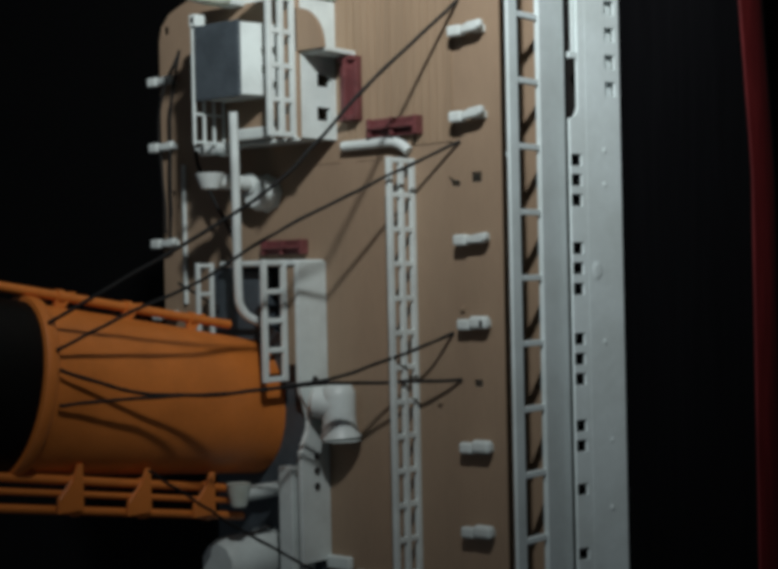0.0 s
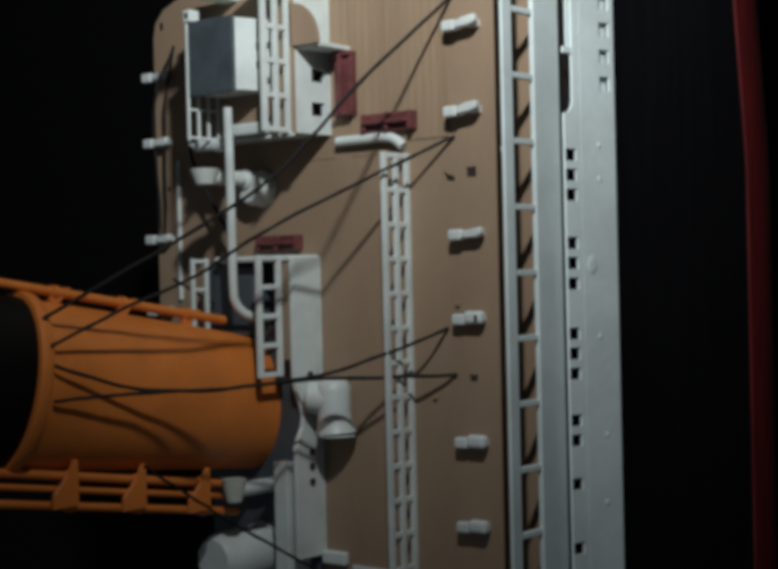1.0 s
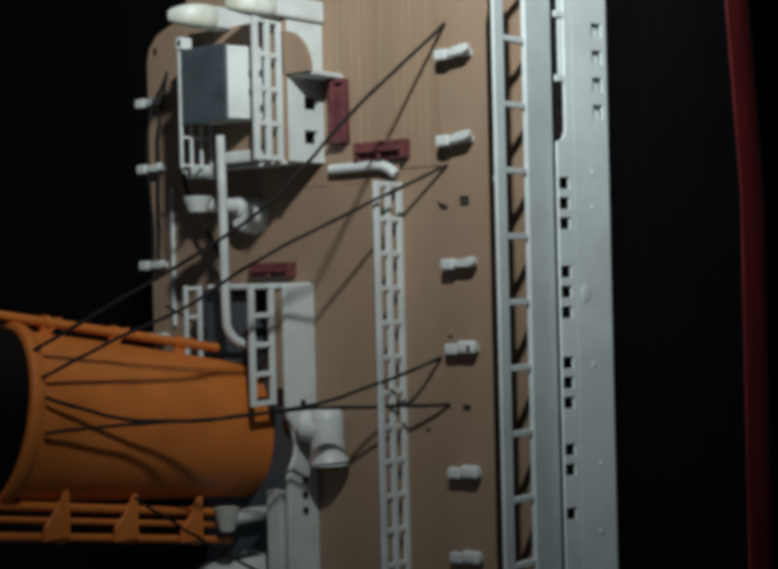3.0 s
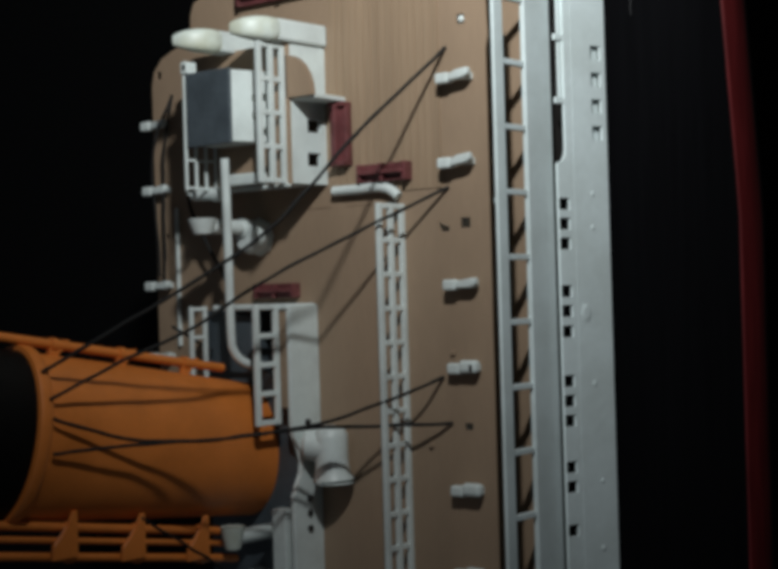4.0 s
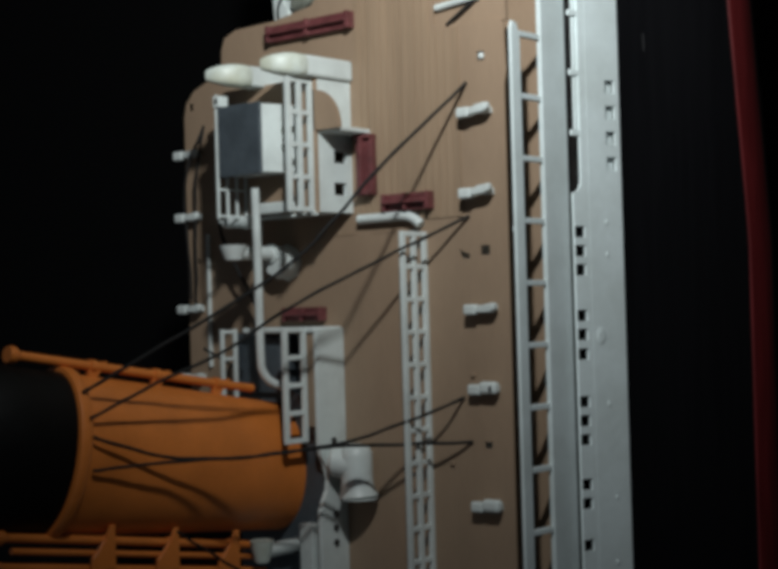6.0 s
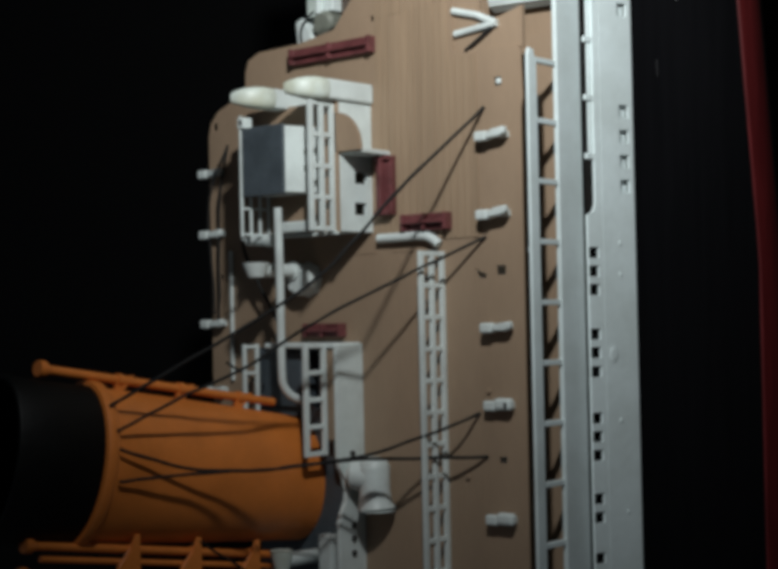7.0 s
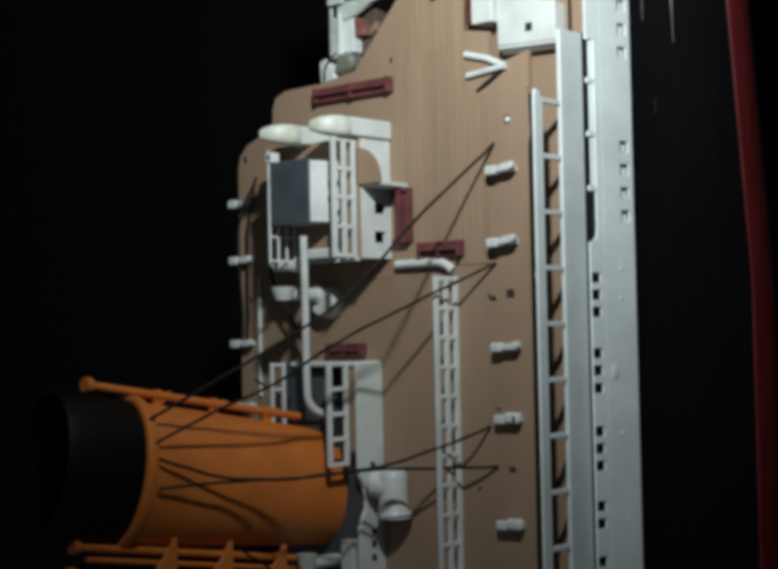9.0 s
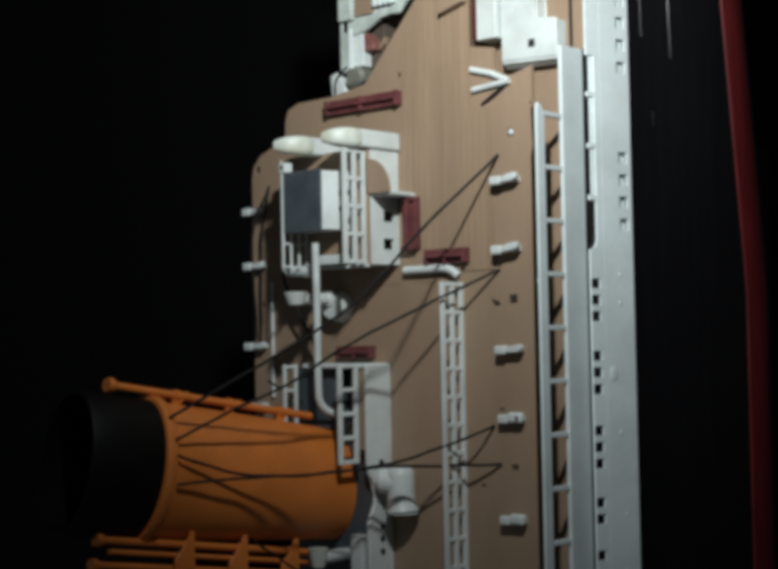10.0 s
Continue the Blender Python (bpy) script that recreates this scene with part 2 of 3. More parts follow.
def upper_side():
    holes = [(y - 0.95, y + 0.95, -18.7, -15.4) for y in WINDOWS]
    holes += [(y - 1.15, y + 1.15, -29.3, -26.1) for y in LIGHTS]
    holes += [(18.9, 57, -17.9, -15.3 + 0.001)]
    bm = pierced(AFT, FORE, -30.6, -15.3, 43.0, 43.5, holes)
    for v in bm.verts:
        v.co = flare(v.co)
    ob = tagged(part("hull_side", bm, HULL_WHITE), "white upper hull side with small square windows", "hull", kind="structure")
    for y in LIGHTS:
        part("light_back", leaning(box(42.1, 42.5, y - 1.5, y + 1.5, -29.8, -25.6, 0)), HULL_WHITE, ob, "white back of a shallow square light")
    fillet = [(18.9, -17.9)] + [(18.9 + 2.4 - 2.4 * math.sin(a), -17.9 + 2.4 - 2.4 * math.cos(a)) for a in (k * math.pi / 16 for k in range(9))]
    part("slot_corner", leaning(prism(fillet, 43.02, 43.48, 0, "x")), HULL_WHITE, ob)
    for y in (29.0, 39.2, 49.3):
        part("slot_post", leaning(box(43.02, 43.45, y - 0.5, y + 0.5, -17.9, -15.3, 0.1)), HULL_WHITE, ob)
    part("slot_panel", leaning(box(42.75, 43.1, 29.6, 57.4, -17.95, -16.9, 0.05)), HULL_WHITE, ob, "recessed white panel")
    part("rubbing_strake", leaning(box(43.46, 43.54, AFT, FORE, -20.5, -20.1, 0.03)), HULL_WHITE, ob)
    for y, z, r in ((-5.4, -22.6, 1.5), (14, -25.5, 0.5), (8.5, -25.4, 0.5), (-17, -24.6, 0.5), (-33, -26.2, 0.4), (-44, -25.8, 0.5)):
        part("rivet", leaning(rod([(43.35, y, z), (43.56, y, z), (43.68, y, z)], [r, r, r * 0.6], 12)), HULL_WHITE, ob)


upper_side()
tagged(part("well_floor", prism([(-18, 51), (2, 58), (12, 70), (22, 80), (26, FORE), (-18, FORE)], -22, -20), BROWN), "dark brown floor of the open well", "floor", kind="structure")
# Added sheet behind the windows; its dark colour stands in for interior shade.
tagged(part("hull_inside", box(40.0, 40.4, AFT, FORE, -30, ADECK - 1.6, 0), DARK), "dark sheet behind the hull windows, coloured as the unlit inside", "wall", kind="structure")


def hull_strip(name, profile, material, label, lift=lambda y, z: 0.0):
    """A strip of hull plating that follows an (x, z) profile along the ship."""
    bm = bmesh.new()
    rows = []
    steps = [AFT + (FORE - AFT) * k / 24 for k in range(25)]
    for y in steps:
        rows.append([bm.verts.new((x, y, z + lift(y, z))) for x, z in profile])
    for a, b in zip(rows, rows[1:]):
        for i in range(len(profile) - 1):
            bm.faces.new((a[i], a[i + 1], b[i + 1], b[i]))
    return smooth(tagged(part(name, bm, material), label, "hull", kind="structure"))


def sheer(y, z):
    """The painted waterline rises towards one end."""
    return 0.13 * max(0, y - 12) * min(1, (-z - 26) / 29)


upper = [(44.6, -25.8), (45.7, -26.2), (47.6, -32), (50.4, -40), (52.8, -47), (54.6, -53), (55.0, -55)]
hull_strip("black_hull", upper, BLACK, "glossy black hull side below the white strake", sheer)
lower = [(54.9, -55), (55.3, -55.3), (55.9, -58.5), (55.8, -61.8), (54.8, -65.2), (52.8, -68.2), (50, -70.6), (46, -72.6), (38, -74.6), (2, -77), (-28, -76), (-36, -72)]
# Thin beads added so that the black side shows bright streaks of sheen.
for z, x, y0, y1 in ((-30.5, 47.1, 62, 96), (-38.6, 49.85, 58, 78), (-33.0, 47.9, 44, 47)):
    seam = [(x, y0 + (y1 - y0) * k / 8, z + sheer(y0 + (y1 - y0) * k / 8, z)) for k in range(9)]
    smooth(tagged(part("plating_seam", rod(seam, 0.14, 8), BLACK), "thin bead added on the glossy black hull for a streak of sheen", "seam", kind="structure"))
hull_strip("red_hull", lower, RED, "glossy red lower hull curving under", sheer)
hull_strip("far_hull_side", [(-36, -72), (-38, -66), (-38, -40)], BLACK, "black far side of the hull")
for y in (AFT, FORE):
    tagged(part("hull_end", box(-38 if y < 0 else -18, 44, y - 1, y, -72, ADECK - 1.5, 0), BLACK), "black end of the hull", "hull", kind="structure")
tagged(part("stand", box(-20, 22, -40, 50, -130, -76.6, 1), DARK), "dark wooden stand under the hull", "stand")
tagged(part("table", box(-700, 700, -700, 700, -150, -130, 0), CLOTH), "table under black cloth", "table", kind="structure")


# ---- things ----
def railing(x, y_top, cells, pitch, z0, height, rows, label, lean=0.0, grp="deck railings", thick=1.0):
    """Moulded railing along y: rails, and a post at each cell's end."""
    base = thing("railing", x, y_top, z0, label, "railing", grp)
    low = y_top - cells * pitch
    for k in range(rows + 1):
        z = z0 + height * k / rows
        dx = lean * k / rows
        part("rail", box(x - 0.4 * thick + dx, x + 0.4 * thick + dx, low - 0.45, y_top + 0.45, z - 0.5 * thick, z + 0.5 * thick, 0.12 * thick), WHITE, base)
    for k in range(cells + 1):
        y = y_top - k * pitch
        part("baluster", box(x - 0.33 * thick, x + 0.33 * thick, y - 0.42 * thick, y + 0.42 * thick, z0, z0 + height, 0.1 * thick), WHITE, base)
    return base


railing(23.6, 12.6, 16, 5.45, 0.5, 5.6, 2, "white two-row moulded railing along the tan deck")
railing(6.3, 39.6, 4, 5.5, 9.3, 5.4, 2, "white two-row railing on the deckhouse roof")
railing(1.6, -3.0, 4, 4.8, 7.6, 4.6, 1, "white single-row railing beside the funnel")


def chock(x, y, lean=0.0, up=0.2, label="white lifeboat chock moulded on the deck edge", slot=False, rounded=False):
    """A lifeboat chock: two uneven cradles on wide feet."""
    base = thing("lifeboat_chock", x, y, 0, label, "chock", "lifeboat chocks")
    part("cradle", box(x - 2.9, x - 0.4, y - 0.95, y + 0.75, 0.8 + up, 2.3 + up, 0.35), WHITE, base)
    high = [(x - 0.6, y - 0.7), (x + 2.2, y - 0.75 + lean), (x + 3.2, y - 0.3 + lean), (x + 3.3, y + 0.9 + lean), (x + 1.0, y + 0.6 + lean), (x - 0.6, y + 0.5)]
    if rounded:
        part("arm", box(x - 0.5, x + 2.9, y - 0.75, y + 1.25, 0.8 + up, 2.5 + up, 0.55), WHITE, base, "rounded block arm")
    else:
        part("arm", prism(high, 0.8 + up, 2.1 + up, 0.25), WHITE, base)
    part("foot", box(x - 2.6, x - 1.2, y - 0.6, y + 0.5, 0, 1.1 + up, 0.1), WHITE, base)
    part("foot", box(x + 0.9, x + 2.6, y - 0.5, y + 0.6, 0, 1.1 + up, 0.1), WHITE, base)
    if slot:
        part("slot", box(x + 1.7, x + 2.3, y - 0.4, y + 0.6, 2.5 + up, 2.56 + up, 0.02), DARK, base, "dark slot in the arm")
    return base


for y, lean in ((32.0, 0.3), (18.8, 0.35), (-0.2, 0.05), (-13.3, 0.2), (-32.4, 0.15), (-45.5, 0.1)):
    chock(35.8, y, lean, 0.6 if y > 10 else 0.1 if y > -10 else -0.45, slot=y == -13.3, rounded=y < -10)
for y in (31.0, 18.9, 1.2, -12):
    chock(-34.4, y)


def funnel():
    cx, cy, a, b, rake = -9.9, -28.2, 8.1, 11.4, 0.16
    base = thing("funnel", cx, cy, 0.5, "orange ship funnel with a black top and steam pipes", "funnel")

    def oval(z, grow=0.0, n=64):
        """A ring square to the raked axis; the casing widens aft a little towards the top."""
        lean, wide = 0.19 * min(1, max(0, z - 2.4) / 30), b + 0.022 * z + grow
        back = cy + rake * z - 0.022 * z
        return [(cx + (a + grow) * math.cos(t), back + wide * math.sin(t), z - lean * wide * math.sin(t)) for t in (2 * math.pi * k / n for k in range(n))]

    def sleeve(levels, cap=False):
        bm = bmesh.new()
        rings = [[bm.verts.new(p) for p in oval(z, g)] for z, g in levels]
        for lo, hi in zip(rings, rings[1:]):
            for k in range(len(lo)):
                bm.faces.new((lo[k], lo[(k + 1) % len(lo)], hi[(k + 1) % len(lo)], hi[k]))
        if cap:
            bm.faces.new(rings[-1])
        return bm

    smooth(part("casing", sleeve([(2.4, 0), (12, 0), (22, 0), (32, 0), (42, 0), (52, 0)]), ORANGE, base))
    smooth(part("collar", sleeve([(51.6, 0.03), (51.8, 0.7), (52.2, 0.95), (53.5, 0.95), (54.0, 0.75), (54.1, 0.05)]), ORANGE, base, "orange raised collar ring"))
    smooth(part("top", sleeve([(53.5, 0.02), (60, 0.02), (69.5, 0.02), (69.8, -0.2), (69.8, -0.7), (66, -0.8), (56, -0.8)], True), SOOT, base, "black funnel top"))
    foot = [(cx + 13.2 * math.cos(t), cy + 0.7 + 14.8 * math.sin(t)) for t in (2 * math.pi * k / 48 for k in range(48))]
    smooth(part("foot_ring", prism(foot, 1.1, 4.2, 0.3), GREY, base, "slate-grey foot ring"))

    def pipe(name, off, x, z0, z1, r, cap):
        def at(z):
            return (cx + x, cy + rake * z + off, z)
        zs = [z0 + (z1 - z0) * k / 6 for k in range(7)]
        ob = part(name, rod([at(z) for z in zs], r, 12), ORANGE, base, "orange steam pipe")
        smooth(ob)
        if cap:
            smooth(part("pipe_mouth", rod([at(z1 - 0.3), at(z1 + 0.8), at(z1 + 1.8)], [r * 1.1, r * 1.9, r * 1.7], 12), ORANGE, ob))
        for z in (18, 31.6, 44.8):
            if off > 0:
                y0, y1 = cy + rake * z + b - 0.3, cy + rake * z + off
                fin = [(y0, z - 0.2), (y0, z + 0.9), (y1 + 0.6, z + 0.9), (y1 + 0.6, z - 3.0)]
                part("bracket", prism(fin, cx + x - 0.5, cx + x + 0.5, 0.08, "x"), ORANGE, ob)
            smooth(part("clip", rod([at(z - 0.6), at(z + 0.6)], r * 1.4, 12), ORANGE, ob))

    pipe("steam_pipe", b + 2.0, 0.3, 9.5, 59, 0.75, True)
    pipe("steam_pipe", -b - 2.9, 3.0, 9.5, 64, 0.7, True)
    pipe("steam_pipe", -b - 4.9, 3.4, 9.5, 63, 0.5, False)
    pipe("waste_pipe", -b - 7.4, 3.0, 10, 65, 0.65, True)
    for z in (18, 31.6, 44.8):
        y0 = cy + rake * z - b
        fin = [(y0 - 0.3, z - 0.3), (y0 - 0.3, z + 0.5), (y0 - 2.6, z + 1.4), (y0 - 5.0, z + 4.2), (y0 - 7.2, z + 4.4), (y0 - 7.2, z - 0.3)]
        part("bracket", prism(fin, cx + 4.2, cx + 4.9, 0.08, "x"), ORANGE, base, "orange triangular pipe bracket")


funnel()


def deckhouse():
    base = thing("deckhouse", -5, 28, 0, "white deckhouse with a tan roof and square windows", "deckhouse")
    part("wall", pierced(17.2, 40.2, 0, 8.3, 6.6, 7.4, [(20.2, 22.4, 1.5, 4.7), (25.8, 27.9, 1.3, 4.6)]), WHITE, base)
    part("wall", box(-16.4, 6.6, 17.2, 18, 0, 8.3, 0), WHITE, base)
    part("wall", box(-16.4, 6.6, 39.4, 40.2, 0, 8.3, 0), WHITE, base)
    part("wall", box(-17.2, -16.4, 17.2, 40.2, 0, 8.3, 0), WHITE, base)
    part("roof", box(-17.4, 7.2, 17, 40.4, 8.3, 9.0, 0.1), TAN, base, "tan roof")
    crown = [(6.8 + 6.0 * math.sin(t), 31.2 + 7.0 * math.cos(t)) for t in (k * math.pi / 24 for k in range(13))]
    part("roof_wing", prism([(6.8, 31.2), *crown], 8.3, 9.0), TAN, base, "rounded tan roof wing")
    part("bulkhead", prism([(7.4, 0), (12.0, 0), (12.7, 8.3), (7.4, 8.3)], 30.7, 31.5, 0.12, "y"), WHITE, base, "white upright bulkhead under the roof wing")
    part("coaming", box(-17.2, 7.2, 16.6, 17.2, 8.6, 9.4, 0.15), WHITE, base)
    part("coaming", box(-17.6, -17.2, 17, 40.2, 8.6, 9.2, 0.12), WHITE, base)


deckhouse()


def tank_room():
    base = thing("tank_room", -4, 30, 9, "white box house with a slate-grey roof on the deckhouse", "deckhouse")
    part("wall", prism([(-9, 9), (2.7, 9), (0.8, 15.6), (-9, 15.6)], 24.2, 36, 0.15, "y"), WHITE, base)
    part("roof", box(-9.4, 1.0, 23.9, 36.3, 15.6, 16.3, 0.2), GREY, base, "slate-grey flat roof")
    for y in (28.5, 31.5):
        part("louvre", box(1.5, 2.35, y - 0.55, y + 0.55, 10.8, 11.9, 0.1), OLIVE, base)
    vent = part("vent_box", box(-10.3, -8.7, 36.32, 38.3, 14.3, 16.5, 0.15), WHITE, base)
    part("opening", box(-9.8, -9.1, 36.9, 37.8, 16.5, 16.58, 0.02), DARK, vent, "dark square opening")


tank_room()


def lower_house():
    base = thing("funnel_house", -8, -25, 0, "white low deckhouse with grey floor round the funnel foot", "deckhouse")
    side = [(-2.9, 0), (-2.9, 7), (-23.2, 7), (-25, 6.6), (-27, 5.3), (-29.3, 4.7), (-31.2, 5.0), (-33.0, 6.2), (-34.6, 7), (-53, 7), (-53, 0)]
    part("wall", prism(side, 3.4, 4.3, 0.1, "x"), WHITE, base)
    part("end_wall", box(-14, 4.0, -3.6, -2.6, 0, 7.3, 0.35), WHITE, base)
    part("roof", box(0.9, 3.4, -20, -3.5, 6.2, 6.8, 0.1), TAN, base, "tan roof strip")
    part("floor", box(-22, 3.3, -60, -3.6, 0, 1.1, 0.1), GREY, base, "slate-grey floor round the funnel")
    part("side_locker", box(-1.6, 1.5, -60, -37.2, 1.1, 6.5, 0.2), WHITE, base)
    part("casing_front", box(-17.5, -6.5, -14.5, -4.2, 1.1, 5.2, 0.4), GREY, base, "slate-grey funnel casing")
    for y in (-22.6, -35.4, -37.8, -40.4):
        part("port_light", rod([(4.2, y, 3.4), (4.58, y, 3.4)], 0.6, 12), DARK, base)
    part("step", box(4.1, 9.2, -54.4, -52.2, 0, 1.3, 0.3), WHITE, base)
    part("step", box(10.2, 18.6, -55.6, -54.2, 0, 0.6, 0.15), WHITE, base)


lower_house()


def bench(x0, x1, y0, y1, z0, z1):
    cx, cy = (x0 + x1) / 2, (y0 + y1) / 2
    base = thing("deck_bench", cx, cy, z0, "maroon deck bench with a raised back", "bench", "maroon benches")
    h = z1 - z0
    long_x = x1 - x0 > y1 - y0
    part("seat", box(x0, x1, y0, y1, z0, z0 + h * 0.55, 0.2), MAROON, base)
    if long_x:
        part("backrest", box(x0, x1, cy - 0.3, cy + 0.3, z0, z1, 0.15), MAROON, base)
        for x in (x0, cx, x1):
            part("armrest", box(x - 0.4, x + 0.4, y0, y1, z0, z0 + h * 0.85, 0.15), MAROON, base)
    else:
        part("backrest", box(cx - 0.3, cx + 0.3, y0, y1, z0, z1, 0.15), MAROON, base)
        for y in (y0, y1):
            part("armrest", box(x0, x1, y - 0.4, y + 0.4, z0, z0 + h * 0.85, 0.15), MAROON, base)
    return base


bench(16, 25.5, 16.8, 19.8, 0, 2.6)
bench(9.5, 13.2, 20.4, 30.2, 0, 2.6)
bench(-11, 8.6, 49.6, 52.6, 0, 2.6)


def stay(points, radius=0.29, label="dark thread stay from the funnel collar to the deck"):
    line = curve_through(points)
    for k in range(1, len(line) - 1):
        wobble = noise.noise_vector(line[k] * 0.21 + Vector((radius * 40, 0, 0)))
        line[k] = line[k] + 0.2 * wobble
    thick = [radius * (1 + 0.22 * noise.noise(p * 0.9)) for p in line]
    ob = solid("stay", rod(line, thick, 8), THREAD, label, "stay", "funnel stays")
    return smooth(ob)


stay([(33.2, 37.1, 0.1), (27.5, 22.6, 16.1), (23.0, 14.6, 21.9), (19.0, 8.2, 27.1), (13.7, 2.9, 33.2), (9.5, -0.8, 37.8), (1.2, -7.7, 46.8), (-3.4, -11.4, 51.6)])
stay([(33.1, 15.1, 0.1), (22.4, 8.6, 9.5), (13.0, 1.5, 20.5), (7.2, -6.2, 32.8), (3.4, -10.3, 42.3), (-1.5, -15.3, 51.6)])
stay([(31.0, -14.8, 0.1), (29.2, -16.2, 3.4), (25.2, -17.9, 5.6), (21.0, -19.6, 8.0), (16.6, -21.4, 11.9), (11.5, -22.6, 19.8), (8.0, -23.1, 26.2), (4.8, -23.1, 32.0), (2.3, -23.0, 37.4), (0.3, -23.1, 46.2), (-1.2, -23.3, 51.6)])
stay([(32.6, -22.1, 0.1), (30.6, -22.1, 1.6), (27.0, -22.1, 3.4), (22.0, -22.4, 5.2), (17.6, -22.4, 8.3), (12.6, -22.5, 13.7), (7.6, -23.1, 20.9), (4.6, -23.5, 26.2), (2.3, -23.0, 33.1), (0.7, -22.0, 40.1), (0.1, -20.0, 46.3), (-0.9, -18.1, 51.6)])
stay([(9.2, -32.8, 44.0), (9.1, -39.0, 34.0), (6.5, -43.7, 25.0), (5.3, -49.4, 14.0), (6.4, -54.2, 6.0)], 0.25)
stay([(-17.5, 21.5, 9), (-20.2, 15, 6), (-17.5, 8, 4.5), (-14.5, 1, 3), (-14.6, -3, 3)], 0.32, "dark slack thread hanging off the deckhouse")
stay([(-30.6, 36.4, 0.2), (-32.5, 29, 2.5), (-35.2, 22, 1.6), (-34.6, 12, 1.2), (-34.4, 3, 1.0)], 0.25, "dark thread along the far deck edge")
stay([(-30.6, 36.4, 0.3), (-31.8, 25, 1.6), (-32.2, 12, 1.6), (-32.4, 1.5, 1.6)], 0.25, "dark thread along the far deck edge")
stay([(-22.5, -6.1, 9), (-19, -8.5, 7), (-15.5, -10.6, 6)], 0.25, "short dark thread beside the funnel pipe")


# ---- ventilators, pipes and small fittings ----
def hood_vent(x, y, z0, z1, label):
    """A square ventilator trunk with a rounded hood that turns to port."""
    base = thing("hood_ventilator", x, y, z0, label, "ventilator", "hood ventilators")
    part("trunk", box(x - 1.8, x + 1.8, y - 1.8, y + 1.8, z0, z1 - 6, 0.45), WHITE, base)
    line = [(0.0, 1.75, -0.6), (0.0, 1.95, -0.3), (-0.1, 2.0, 1.8), (-0.6, 1.9, 3.2), (-1.5, 1.65, 4.4), (-2.5, 1.3, 5.1), (-3.2, 1.0, 5.4)]
    bm, rings = bmesh.new(), []
    for k, (dx, r, dz) in enumerate(line):
        tip = [0, 0, 0.1, 0.5, 0.95, 1.25, 1.35][k]
        ring = []
        for j in range(16):
            u = 2 * math.pi * (j + 0.5) / 16
            c, w = math.cos(u), math.sin(u)
            c, w = (math.copysign(abs(q) ** 0.55, q) for q in (c, w))
            ring.append(bm.verts.new((x + dx + r * c * math.cos(tip), y + r * w, z1 - 6 + dz + r * c * math.sin(tip))))
        rings.append(ring)
    for lo, hi in zip(rings, rings[1:]):
        for k in range(16):
            bm.faces.new((lo[k], lo[(k + 1) % 16], hi[(k + 1) % 16], hi[k]))
    bm.faces.new(rings[0]), bm.faces.new(rings[-1])
    smooth(part("hood", bm, IVORY, base, "yellowed white hood"), 50)


hood_vent(6.4, 42.1, 0, 17.8, "yellowed white square ventilator standing beyond the deckhouse")
hood_vent(-6.5, 41.7, 0, 18.4, "yellowed white square ventilator standing beyond the deckhouse")


def cup_vent(x, y, z0, height, label, squash=1.0, coat_of=None, wide=1.0):
    """A round ventilator shaft with a flared cup."""
    base = thing("cup_ventilator", x, y, z0, label, "ventilator", "cup ventilators")
    smooth(part("shaft", rod([(x, y, z0), (x, y, z0 + 0.6), (x, y, z0 + 0.7), (x, y, z0 + height - 3)], [1.7, 1.7, 1.25, 1.25], 20), WHITE, base))
    top = z0 + height
    horn = [(x, y + d * squash, top - 1.9) for d in (-2.0, -1.7, -0.4, 1.4, 1.9, 1.6)]
    smooth(part("cowl", rod(horn, [0.9 * wide, 1.3 * wide, 1.6 * wide, 2.0 * wide, 2.1 * wide, 1.5 * wide], 24), coat_of or IVORY, base, "flared cowl"))


cup_vent(-9.3, 10.8, 3.7, 11.6, "white round ventilator with a flared cup on a drum base", 0.7, WHITE, 1.2)
cup_vent(-3.6, -41.2, 1.1, 14.6, "white round ventilator with a flared cup by the funnel")


def drum_vent(x, y, z0, r, h, label, sides=28):
    base = thing("drum_ventilator", x, y, z0, label, "ventilator", "drum ventilators")
    smooth(part("drum", rod([(x, y, z0), (x, y, z0 + h * 0.8), (x, y, z0 + h)], [r, r, r * 0.8], sides), WHITE, base))
    smooth(part("plinth", rod([(x, y, z0), (x, y, z0 + 0.5)], r * 1.12, sides), WHITE, base))


drum_vent(-8.9, 9.1, 0, 3.0, 3.8, "white faceted drum ventilator base on the tan deck", 8)
drum_vent(-9.8, -53.6, 1.1, 4.6, 12, "large white faceted drum near the funnel foot", 10)


